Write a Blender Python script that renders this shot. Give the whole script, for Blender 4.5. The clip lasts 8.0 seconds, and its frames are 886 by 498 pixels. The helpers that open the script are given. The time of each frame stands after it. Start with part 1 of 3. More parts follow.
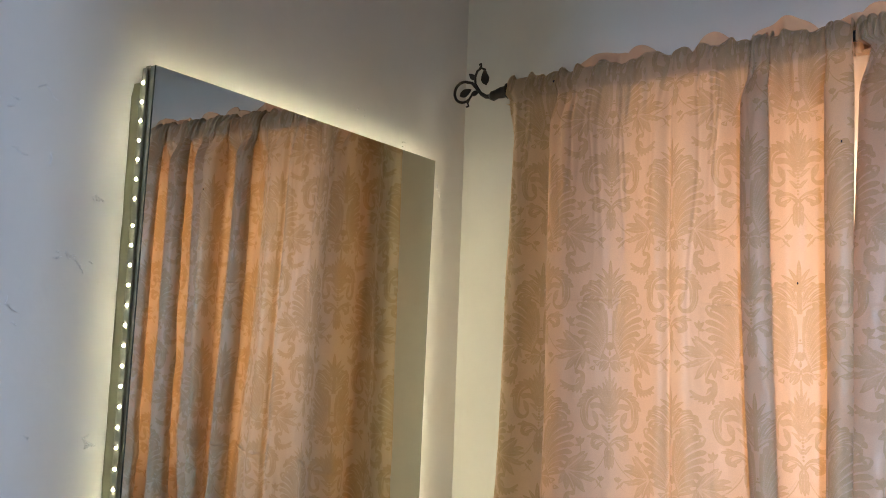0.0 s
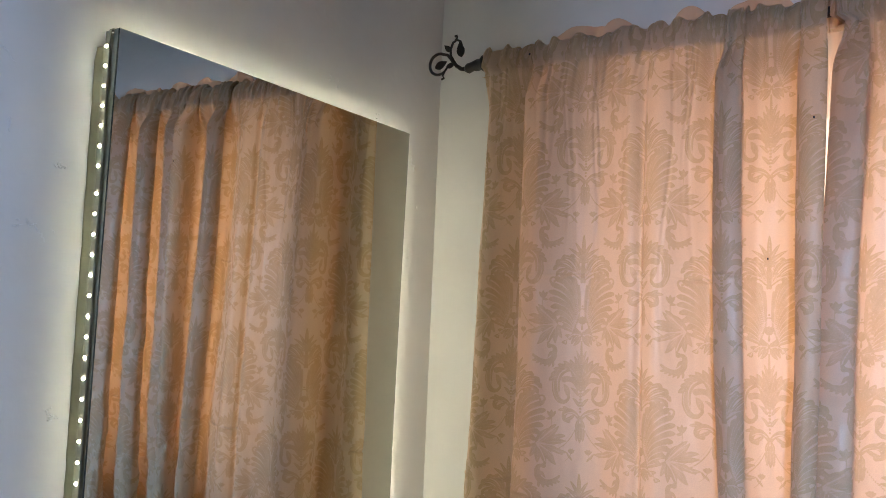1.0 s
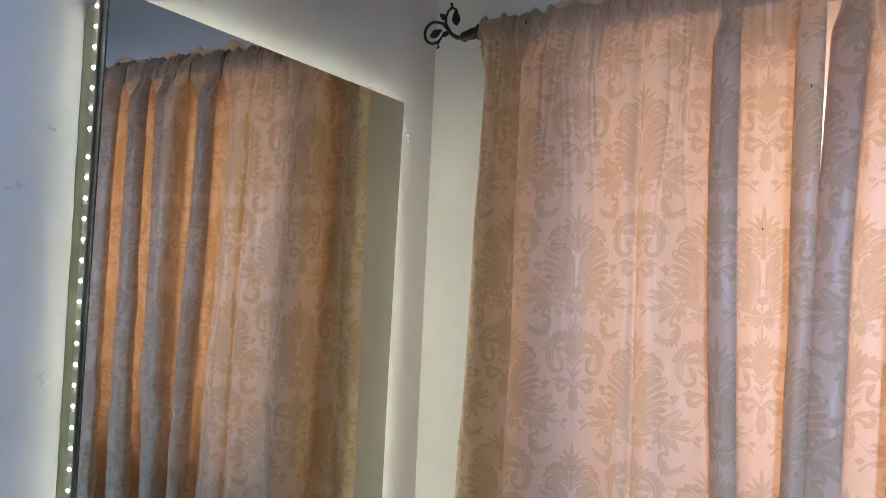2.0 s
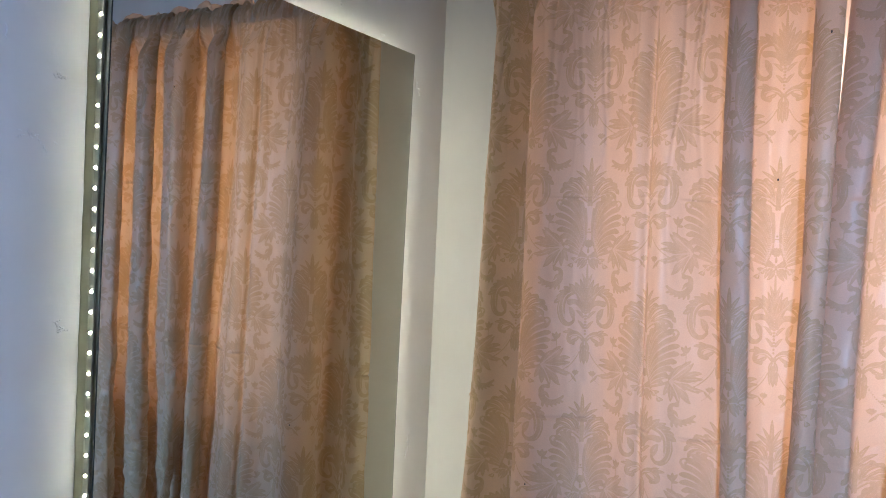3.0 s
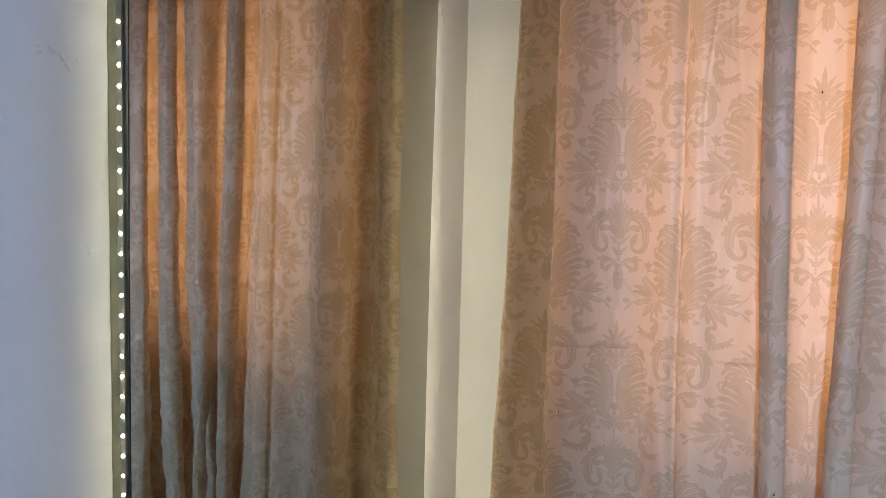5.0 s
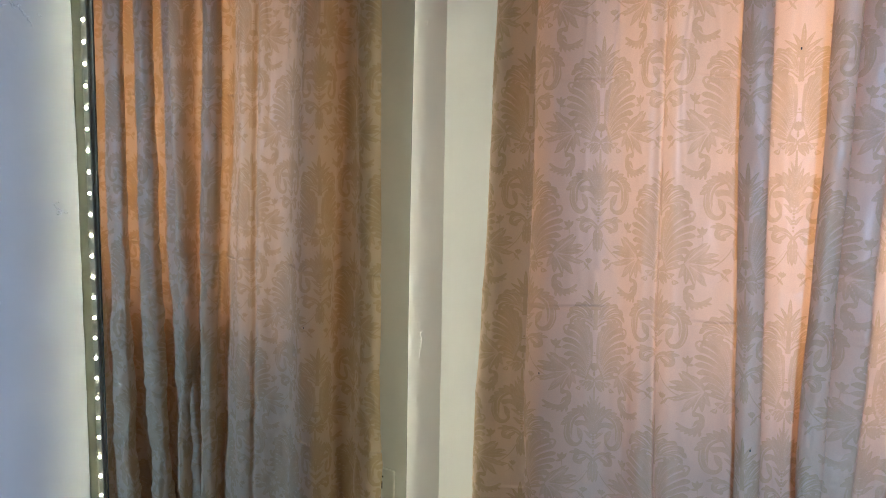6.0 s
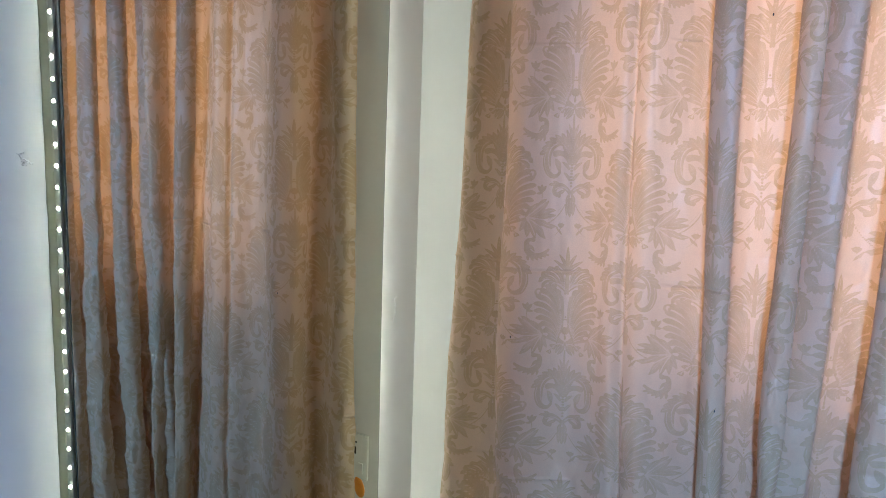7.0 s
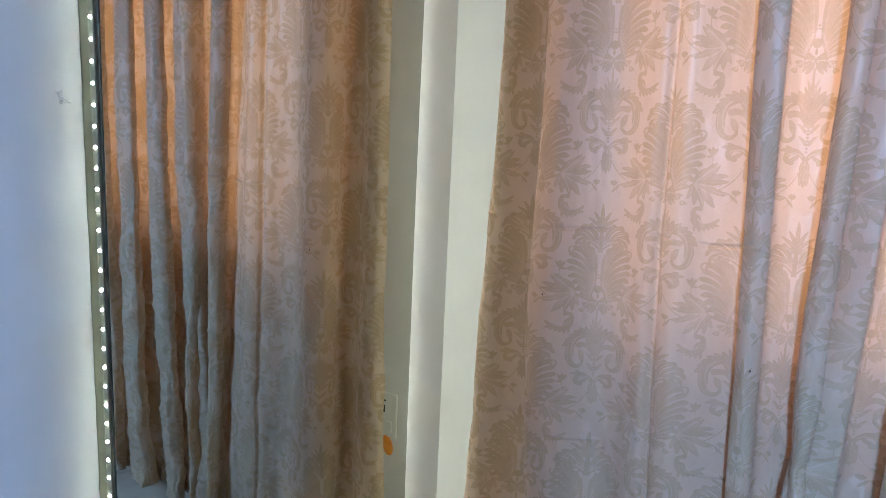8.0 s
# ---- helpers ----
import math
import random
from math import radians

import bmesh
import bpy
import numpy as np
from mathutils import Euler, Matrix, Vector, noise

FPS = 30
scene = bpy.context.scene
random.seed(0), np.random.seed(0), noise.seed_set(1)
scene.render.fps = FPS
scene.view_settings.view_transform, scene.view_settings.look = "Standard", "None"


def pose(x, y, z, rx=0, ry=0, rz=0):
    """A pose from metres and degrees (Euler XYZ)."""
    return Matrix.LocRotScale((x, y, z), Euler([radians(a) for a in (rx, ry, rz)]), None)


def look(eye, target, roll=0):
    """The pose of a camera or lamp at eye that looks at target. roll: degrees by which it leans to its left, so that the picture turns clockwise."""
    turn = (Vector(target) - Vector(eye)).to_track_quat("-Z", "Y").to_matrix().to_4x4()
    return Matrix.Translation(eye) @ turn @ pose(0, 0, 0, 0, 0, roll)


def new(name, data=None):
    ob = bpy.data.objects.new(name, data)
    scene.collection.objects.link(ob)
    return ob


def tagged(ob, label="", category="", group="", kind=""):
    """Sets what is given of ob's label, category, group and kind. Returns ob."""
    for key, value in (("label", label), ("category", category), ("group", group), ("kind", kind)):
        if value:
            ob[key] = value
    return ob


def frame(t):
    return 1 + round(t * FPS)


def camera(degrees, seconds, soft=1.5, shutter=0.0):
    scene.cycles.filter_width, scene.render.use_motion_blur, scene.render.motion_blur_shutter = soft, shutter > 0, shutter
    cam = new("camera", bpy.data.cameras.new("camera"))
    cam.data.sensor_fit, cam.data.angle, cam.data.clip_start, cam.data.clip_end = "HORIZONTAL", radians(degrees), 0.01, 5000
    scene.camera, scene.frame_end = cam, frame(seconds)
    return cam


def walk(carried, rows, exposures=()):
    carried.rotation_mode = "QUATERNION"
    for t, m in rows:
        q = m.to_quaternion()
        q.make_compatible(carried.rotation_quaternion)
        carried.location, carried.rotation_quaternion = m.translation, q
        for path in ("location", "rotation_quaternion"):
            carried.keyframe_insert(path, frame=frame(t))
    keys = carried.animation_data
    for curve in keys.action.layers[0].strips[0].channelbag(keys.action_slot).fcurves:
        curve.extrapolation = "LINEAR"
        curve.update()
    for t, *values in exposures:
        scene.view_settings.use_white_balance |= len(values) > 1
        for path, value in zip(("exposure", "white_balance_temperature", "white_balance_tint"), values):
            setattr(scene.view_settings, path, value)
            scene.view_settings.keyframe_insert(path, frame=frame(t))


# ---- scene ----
cam = camera(63.0, 8.0, soft=0.9)
PATH = [
    (0, (1.1380, -1.7866, 1.7302), (0.0272, -0.1326, 1.9047), 2.10),
    (0.5, (1.1371, -1.7776, 1.7232), (0.0487, -0.1056, 1.8632), 2.25),
    (1, (1.1376, -1.7711, 1.7201), (0.0805, -0.0774, 1.8375), 2.39),
    (2.5, (1.1244, -1.7683, 1.6873), (0.0892, -0.0571, 1.7017), 2.38),
    (3, (1.1279, -1.7647, 1.6749), (0.0679, -0.0692, 1.6322), 2.54),
    (3.5, (1.1216, -1.7572, 1.6588), (0.0384, -0.0781, 1.5741), 2.59),
    (4, (1.1050, -1.7509, 1.6396), (0.0046, -0.0843, 1.5312), 2.28),
    (5.5, (1.1114, -1.7467, 1.5880), (0.0028, -0.0932, 1.3951), 1.05),
    (6, (1.1241, -1.7296, 1.5769), (0.0417, -0.0636, 1.3467), 1.02),
    (6.5, (1.1343, -1.7195, 1.5721), (0.0881, -0.0349, 1.3115), 1.36),
    (7, (1.1451, -1.7270, 1.5419), (0.1117, -0.0386, 1.2561), 1.84),
    (7.5, (1.1439, -1.7259, 1.5164), (0.0953, -0.0542, 1.1910), 2.23),
    (8, (1.1399, -1.7248, 1.4905), (0.0443, -0.0892, 1.1379), 2.50),
]
EXPOSURES = [(0.0, 0.12, 6600, 10), (1.0, 0.07, 5900, 12), (2.5, 0.06, 5450, 14), (3.5, 0.02, 5450, 15), (4.0, 0.00, 5750, 15), (5.5, 0.02, 5950, 13),
             (6.0, 0.04, 5550, 11), (6.5, 0.08, 5150, 9), (7.0, 0.11, 5080, 9), (8.0, 0.15, 5050, 10)]
walk(cam, [(t, look(eye, target, roll)) for t, eye, target, roll in PATH], EXPOSURES)

# ---- light ----
WINDOW_WATTS, ROOM_WATTS = 13.0, 38.0
RIGHT_GLOW, TOP_GLOW, LEFT_GLOW = 300.0, 115.0, 66.0  # each side's strength, tuned apart to fit the glow on its wall
WORLD = bpy.data.worlds.new("sky")
scene.world = WORLD
WORLD.use_nodes = True
_sky = WORLD.node_tree.nodes.new("ShaderNodeTexSky")
_sky.sky_type, _sky.sun_disc = "NISHITA", False
_sky.sun_elevation, _sky.sun_rotation = radians(50), radians(20)
_bg = WORLD.node_tree.nodes["Background"]
_bg.inputs["Strength"].default_value = 0.08
WORLD.node_tree.links.new(_sky.outputs["Color"], _bg.inputs["Color"])


def area_lamp(name, eye, target, width, height, watts, colour, spread=180):
    data = bpy.data.lights.new(name, "AREA")
    data.shape, data.size, data.size_y, data.energy, data.color = "RECTANGLE", width, height, watts, colour
    data.spread = radians(spread)
    ob = new(name, data)
    ob.matrix_world = look(eye, target)
    return ob


# daylight in the two window openings; the far one is unseen and added
WX0, WX1, WZ0, WZ1 = 0.54, 1.85, 1.12, 2.24
area_lamp("window_daylight", ((WX0 + WX1) / 2, 0.24, (WZ0 + WZ1) / 2), ((WX0 + WX1) / 2, -1.0, 1.45), 1.15, 1.0, WINDOW_WATTS, (1.0, 0.95, 0.88))
BX0, BX1, BZ0, BZ1 = 1.74, 2.06, 1.35, 2.35
area_lamp("room_daylight", ((BX0 + BX1) / 2, -3.66, (BZ0 + BZ1) / 2), (1.15, -0.20, 1.15), 0.22, 0.86, ROOM_WATTS, (0.46, 0.67, 1.0), 100)


# ---- materials ----
def material(name):
    m = bpy.data.materials.new(name)
    m.use_nodes = True
    nodes, links = m.node_tree.nodes, m.node_tree.links
    return m, nodes, links, nodes["Principled BSDF"]


def node(nodes, kind, **inputs):
    n = nodes.new(kind)
    for key, value in inputs.items():
        n.inputs[key.replace("_", " ")].default_value = value
    return n


def ramp(nodes, links, source, stops):
    r = nodes.new("ShaderNodeValToRGB")
    while len(r.color_ramp.elements) < len(stops):
        r.color_ramp.elements.new(0.5)
    for e, (at, colour) in zip(r.color_ramp.elements, stops):
        e.position, e.color = at, (*colour, 1)
    links.new(source, r.inputs["Fac"])
    return r


def simple(name, low, high, scale=12.0, rough=0.5, metal=0.0, bump=0.1, distance=0.002):
    m, nodes, links, b = material(name)
    co = nodes.new("ShaderNodeTexCoord")
    big = node(nodes, "ShaderNodeTexNoise", Scale=scale, Detail=6.0)
    fine = node(nodes, "ShaderNodeTexNoise", Scale=scale * 14, Detail=3.0)
    for n in (big, fine):
        links.new(co.outputs["Object"], n.inputs["Vector"])
    r = ramp(nodes, links, big.outputs["Fac"], ((0.35, low), (0.65, high)))
    links.new(r.outputs["Color"], b.inputs["Base Color"])
    b.inputs["Roughness"].default_value, b.inputs["Metallic"].default_value = rough, metal
    bp = node(nodes, "ShaderNodeBump", Strength=bump, Distance=distance)
    links.new(fine.outputs["Fac"], bp.inputs["Height"])
    links.new(bp.outputs["Normal"], b.inputs["Normal"])
    return m


def wall_paint(name, low, high):
    m, nodes, links, b = material(name)
    co = nodes.new("ShaderNodeTexCoord")
    stain = node(nodes, "ShaderNodeTexNoise", Scale=2.2, Detail=5.0, Roughness=0.6)
    lump = node(nodes, "ShaderNodeTexNoise", Scale=9.0, Detail=3.0)
    grain = node(nodes, "ShaderNodeTexNoise", Scale=160.0, Detail=2.0)
    for n in (stain, lump, grain):
        links.new(co.outputs["Object"], n.inputs["Vector"])
    r = ramp(nodes, links, stain.outputs["Fac"], ((0.3, low), (0.7, high)))
    links.new(r.outputs["Color"], b.inputs["Base Color"])
    b.inputs["Roughness"].default_value = 0.6
    b1 = node(nodes, "ShaderNodeBump", Strength=0.45, Distance=0.008)
    b2 = node(nodes, "ShaderNodeBump", Strength=0.12, Distance=0.0012)
    links.new(lump.outputs["Fac"], b1.inputs["Height"])
    links.new(grain.outputs["Fac"], b2.inputs["Height"])
    links.new(b1.outputs["Normal"], b2.inputs["Normal"])
    links.new(b2.outputs["Normal"], b.inputs["Normal"])
    return m


def cloth_material(name, ground, motif, through_ground, through_motif, share, gloss):
    """Woven cloth: the damask figure comes from the mesh's "damask" attribute; part of the light passes through it."""
    m, nodes, links, b = material(name)
    at = nodes.new("ShaderNodeAttribute")
    at.attribute_name = "damask"
    co = nodes.new("ShaderNodeTexCoord")
    soft = node(nodes, "ShaderNodeTexNoise", Scale=5.0, Detail=4.0)
    weave = node(nodes, "ShaderNodeTexNoise", Scale=520.0, Detail=2.0)
    for n in (soft, weave):
        links.new(co.outputs["Object"], n.inputs["Vector"])
    figure = nodes.new("ShaderNodeSeparateColor")
    links.new(at.outputs["Color"], figure.inputs["Color"])

    def between(source, low, high, to_low, to_high):
        r = nodes.new("ShaderNodeMapRange")
        r.interpolation_type = "SMOOTHSTEP"
        for key, value in (("From Min", low), ("From Max", high), ("To Min", to_low), ("To Max", to_high)):
            r.inputs[key].default_value = value
        links.new(source, r.inputs["Value"])
        return r.outputs["Result"]

    def times(one, two):
        m2 = nodes.new("ShaderNodeMath")
        m2.operation = "MULTIPLY"
        links.new(one, m2.inputs[0])
        links.new(two, m2.inputs[1])
        return m2.outputs["Value"]

    patch = node(nodes, "ShaderNodeTexNoise", Scale=38.0, Detail=5.0, Roughness=0.65)
    links.new(co.outputs["Object"], patch.inputs["Vector"])
    shape = times(between(figure.outputs["Red"], 0.38, 0.62, 0, 1), between(figure.outputs["Green"], 0.34, 0.62, 1.0, 0.12))
    worn = times(times(shape, figure.outputs["Blue"]), between(patch.outputs["Fac"], 0.30, 0.62, 0.75, 1.0))
    mixes = []
    for a, c in ((ground, motif), (through_ground, through_motif)):
        mix = nodes.new("ShaderNodeMix")
        mix.data_type = "RGBA"
        mix.inputs["A"].default_value, mix.inputs["B"].default_value = (*a, 1), (*c, 1)
        links.new(worn, mix.inputs["Factor"])
        mixes.append(mix)
    vary = nodes.new("ShaderNodeMix")
    vary.data_type, vary.blend_type = "RGBA", "MULTIPLY"
    vary.inputs["Factor"].default_value = 0.25
    links.new(mixes[0].outputs["Result"], vary.inputs["A"])
    links.new(ramp(nodes, links, soft.outputs["Fac"], ((0.3, (0.75, 0.75, 0.75)), (0.7, (1, 1, 1)))).outputs["Color"], vary.inputs["B"])
    thread = nodes.new("ShaderNodeMix")
    thread.data_type, thread.blend_type = "RGBA", "MULTIPLY"
    thread.inputs["Factor"].default_value = 0.5
    links.new(vary.outputs["Result"], thread.inputs["A"])
    links.new(ramp(nodes, links, weave.outputs["Fac"], ((0.35, (0.70, 0.70, 0.70)), (0.65, (1, 1, 1)))).outputs["Color"], thread.inputs["B"])
    links.new(thread.outputs["Result"], b.inputs["Base Color"])
    rough = nodes.new("ShaderNodeMapRange")
    rough.inputs["To Min"].default_value, rough.inputs["To Max"].default_value = gloss, gloss + 0.2
    links.new(shape, rough.inputs["Value"])
    links.new(rough.outputs["Result"], b.inputs["Roughness"])
    b.inputs["Specular IOR Level"].default_value = 0.40
    b.inputs["Sheen Weight"].default_value = 0.15
    bp = node(nodes, "ShaderNodeBump", Strength=0.15, Distance=0.0006)
    links.new(weave.outputs["Fac"], bp.inputs["Height"])
    bf = node(nodes, "ShaderNodeBump", Strength=0.10, Distance=0.0007)
    links.new(shape, bf.inputs["Height"])
    links.new(bp.outputs["Normal"], bf.inputs["Normal"])
    links.new(bf.outputs["Normal"], b.inputs["Normal"])
    glow = nodes.new("ShaderNodeBsdfTranslucent")
    links.new(mixes[1].outputs["Result"], glow.inputs["Color"])
    both = nodes.new("ShaderNodeMixShader")
    both.inputs["Fac"].default_value = share
    links.new(b.outputs["BSDF"], both.inputs[1])
    links.new(glow.outputs["BSDF"], both.inputs[2])
    links.new(both.outputs["Shader"], nodes["Material Output"].inputs["Surface"])
    return m


def sheer_material():
    m, nodes, links, b = material("peach_sheer")
    b.inputs["Base Color"].default_value, b.inputs["Roughness"].default_value = (0.76, 0.58, 0.44, 1), 0.7
    glow = nodes.new("ShaderNodeBsdfTranslucent")
    glow.inputs["Color"].default_value = (0.94, 0.66, 0.46, 1)
    clear = nodes.new("ShaderNodeBsdfTransparent")
    clear.inputs["Color"].default_value = (1.0, 0.78, 0.60, 1)
    one, two = nodes.new("ShaderNodeMixShader"), nodes.new("ShaderNodeMixShader")
    one.inputs["Fac"].default_value, two.inputs["Fac"].default_value = 0.5, 0.20
    links.new(b.outputs["BSDF"], one.inputs[1])
    links.new(glow.outputs["BSDF"], one.inputs[2])
    links.new(one.outputs["Shader"], two.inputs[1])
    links.new(clear.outputs["BSDF"], two.inputs[2])
    links.new(two.outputs["Shader"], nodes["Material Output"].inputs["Surface"])
    return m


def glowing(name, colour, strength):
    m, nodes, links, b = material(name)
    b.inputs["Base Color"].default_value = (*colour, 1)
    b.inputs["Emission Color"].default_value, b.inputs["Emission Strength"].default_value = (*colour, 1), strength
    return m


def clear_glass(name, tint, rough=0.02):
    m, nodes, links, b = material(name)
    b.inputs["Base Color"].default_value, b.inputs["Roughness"].default_value = (*tint, 1), rough
    b.inputs["Transmission Weight"].default_value, b.inputs["IOR"].default_value = 1.0, 1.45
    return m


def mirror_material():
    m, nodes, links, b = material("silvered_glass")
    co = nodes.new("ShaderNodeTexCoord")
    n = node(nodes, "ShaderNodeTexNoise", Scale=3.0, Detail=5.0)
    links.new(co.outputs["Object"], n.inputs["Vector"])
    r = nodes.new("ShaderNodeMapRange")
    r.inputs["To Min"].default_value, r.inputs["To Max"].default_value = 0.0, 0.018
    links.new(n.outputs["Fac"], r.inputs["Value"])
    links.new(r.outputs["Result"], b.inputs["Roughness"])
    b.inputs["Base Color"].default_value, b.inputs["Metallic"].default_value = (0.635, 0.665, 0.62, 1), 1.0
    return m


WALL = wall_paint("white_wall_paint", (0.70, 0.68, 0.65), (0.78, 0.76, 0.73))
CEIL = wall_paint("ceiling_paint", (0.74, 0.73, 0.71), (0.80, 0.79, 0.77))
CHIP = simple("chipped_plaster", (0.76, 0.75, 0.73), (0.86, 0.85, 0.84), 60, 0.6)
TILE = simple("beige_ceramic", (0.46, 0.39, 0.30), (0.56, 0.49, 0.39), 6, 0.25, 0, 0.04)
GROUT = simple("dark_grout", (0.05, 0.045, 0.04), (0.10, 0.09, 0.08), 40, 0.9)
IRON = simple("black_iron", (0.012, 0.010, 0.010), (0.022, 0.018, 0.017), 30, 0.42, 0.3, 0.2)
MIRROR = mirror_material()
EDGE = simple("dark_glass_edge", (0.022, 0.028, 0.022), (0.05, 0.06, 0.048), 20, 0.12)
BACK = simple("olive_board", (0.30, 0.29, 0.18), (0.40, 0.385, 0.26), 14, 0.28)
SEAL = simple("grey_green_sealant", (0.26, 0.27, 0.21), (0.36, 0.37, 0.30), 40, 0.18)
TAPE = simple("milky_silicone", (0.34, 0.33, 0.25), (0.42, 0.41, 0.32), 30, 0.25)
LED_RIGHT, LED_TOP, LED_LEFT = (glowing("warm_white_led", (1.0, 0.91, 0.60), strength) for strength in (RIGHT_GLOW, TOP_GLOW, LEFT_GLOW))
DAMASK = cloth_material("beige_damask", (0.68, 0.54, 0.37), (0.61, 0.475, 0.30), (0.96, 0.70, 0.50), (0.66, 0.42, 0.17), 0.42, 0.37)
SHEER = sheer_material()
WHITE = simple("white_plastic", (0.72, 0.71, 0.66), (0.80, 0.79, 0.74), 20, 0.35)
BLACK = simple("black_slot", (0.01, 0.01, 0.01), (0.02, 0.02, 0.02), 20, 0.6)
ORANGE = simple("orange_plastic", (0.75, 0.26, 0.02), (0.85, 0.34, 0.04), 30, 0.4)
PVC = simple("white_pvc", (0.70, 0.70, 0.70), (0.80, 0.80, 0.80), 15, 0.35)
PANE = clear_glass("window_glass", (0.95, 0.98, 0.96))


# ---- mesh helpers ----
def mesh_from(bm, name, material_):
    me = bpy.data.meshes.new(name)
    bm.normal_update()
    bm.to_mesh(me)
    bm.free()
    if material_:
        me.materials.append(material_)
    return me


def part(name, bm, material_, parent=None, label="", smooth=False):
    me = mesh_from(bm, name, material_)
    if smooth:
        me.shade_smooth()
    ob = new(name, me)
    ob.parent = parent
    return tagged(ob, label)


def box(x0, y0, z0, x1, y1, z1, bevel=0.0, bm=None):
    bm = bm or bmesh.new()
    made = bmesh.ops.create_cube(bm, size=1.0)["verts"]
    for v in made:
        v.co = Vector(((x0 + x1) / 2 + v.co.x * (x1 - x0), (y0 + y1) / 2 + v.co.y * (y1 - y0), (z0 + z1) / 2 + v.co.z * (z1 - z0)))
    if bevel:
        edges = list({e for v in made for e in v.link_edges})
        bmesh.ops.bevel(bm, geom=edges, offset=bevel, segments=2, profile=0.5, affect="EDGES")
    return bm


def tube(points, radii, sides=10, bm=None):
    """A round bar through the points, with a radius at each."""
    bm = bm or bmesh.new()
    pts = [Vector(p) for p in points]
    rings = []
    up = Vector((0, 1, 0))
    for i, p in enumerate(pts):
        t = (pts[min(i + 1, len(pts) - 1)] - pts[max(i - 1, 0)]).normalized()
        a = t.cross(up)
        a = a.normalized() if a.length > 1e-4 else t.orthogonal().normalized()
        c = t.cross(a).normalized()
        r = float(radii[i]) if hasattr(radii, "__len__") else radii
        rings.append([bm.verts.new(p + r * (math.cos(k * math.tau / sides) * a + math.sin(k * math.tau / sides) * c)) for k in range(sides)])
    for one, two in zip(rings, rings[1:]):
        for k in range(sides):
            bm.faces.new((one[k], one[(k + 1) % sides], two[(k + 1) % sides], two[k]))
    bm.faces.new(rings[0])
    bm.faces.new(rings[-1][::-1])
    bmesh.ops.recalc_face_normals(bm, faces=bm.faces)
    return bm


def grid_mesh(name, points, material_, attribute=None):
    """A smooth sheet from an array rows x columns x 3."""
    rows, cols = points.shape[:2]
    index = np.arange(rows * cols).reshape(rows, cols)
    faces = np.stack([index[:-1, :-1], index[:-1, 1:], index[1:, 1:], index[1:, :-1]], -1).reshape(-1, 4)
    me = bpy.data.meshes.new(name)
    me.from_pydata(points.reshape(-1, 3).tolist(), [], faces.tolist())
    if attribute is not None:
        rgba = np.concatenate([attribute, np.ones((*attribute.shape[:2], 1))], -1)
        me.attributes.new("damask", "FLOAT_COLOR", "POINT").data.foreach_set("color", rgba.ravel().astype(np.float32))
    me.materials.append(material_)
    me.shade_smooth()
    return me


def smooth_noise(down, across, cells, seed):
    """Smooth random values of about -1 to 1 at the places down x across (each 0 to 1), with cells lumps along each side."""
    rng = np.random.default_rng(seed)
    coarse = rng.uniform(-1, 1, (cells[0] + 3, cells[1] + 3))
    a, b = down * cells[0], across * cells[1]
    i, j = a.astype(int), b.astype(int)
    f, g = a - i, b - j
    f, g = (f * f * (3 - 2 * f))[:, None], (g * g * (3 - 2 * g))[None]
    return (coarse[np.ix_(i, j)] * (1 - f) + coarse[np.ix_(i + 1, j)] * f) * (1 - g) + (coarse[np.ix_(i, j + 1)] * (1 - f) + coarse[np.ix_(i + 1, j + 1)] * f) * g


# ---- room ----
RX, RY, RZ = 3.3, -3.5, 2.85


def structure(name, bm, material_, label, category):
    return tagged(part(name, bm, material_), label, category, kind="structure")


def wall_with_opening(name, near, far, turned, a0, a1, o0, o1, oz0, oz1, label):
    """A wall from a0 to a1 with an opening; turned: it runs along y, and near and far are its x."""
    bm = bmesh.new()
    for a, b, c, d in ((a0, o0, 0, RZ), (o1, a1, 0, RZ), (o0, o1, 0, oz0), (o0, o1, oz1, RZ)):
        if turned:
            box(near, a, c, far, b, d, bm=bm)
        else:
            box(a, near, c, b, far, d, bm=bm)
    return structure(name, bm, WALL, label, "wall")


structure("wall_west", box(-0.15, RY - 0.15, 0, 0, 0.15, RZ), WALL, "white painted plaster wall behind the lit mirror", "wall")
wall_with_opening("wall_north", 0, 0.15, False, 0, RX, WX0, WX1, WZ0, WZ1, "white painted wall with the curtained window")
structure("wall_east", box(RX, RY - 0.15, 0, RX + 0.15, 0.15, RZ), WALL, "plain white painted wall", "wall")
wall_with_opening("wall_south", RY - 0.15, RY, False, 0, RX, BX0, BX1, BZ0, BZ1, "plain white painted wall with a narrow window")
# unseen wall and header, added to block part of the room daylight
structure("shade_partition", box(1.23, -2.20, 2.05, RX, -2.05, RZ, bm=box(0.81, -2.20, 0, 1.23, -2.05, RZ)), WALL, "unseen plain white wall and header, added to shade the corner and upper wall", "wall")
structure("ceiling", box(-0.15, RY - 0.15, RZ, RX + 0.15, 0.15, RZ + 0.1), CEIL, "plain white ceiling", "ceiling")
FLOOR = structure("floor", box(-0.15, RY - 0.15, -0.10, RX + 0.15, 0.15, -0.006), GROUT, "beige ceramic tiled floor with dark joints", "floor")


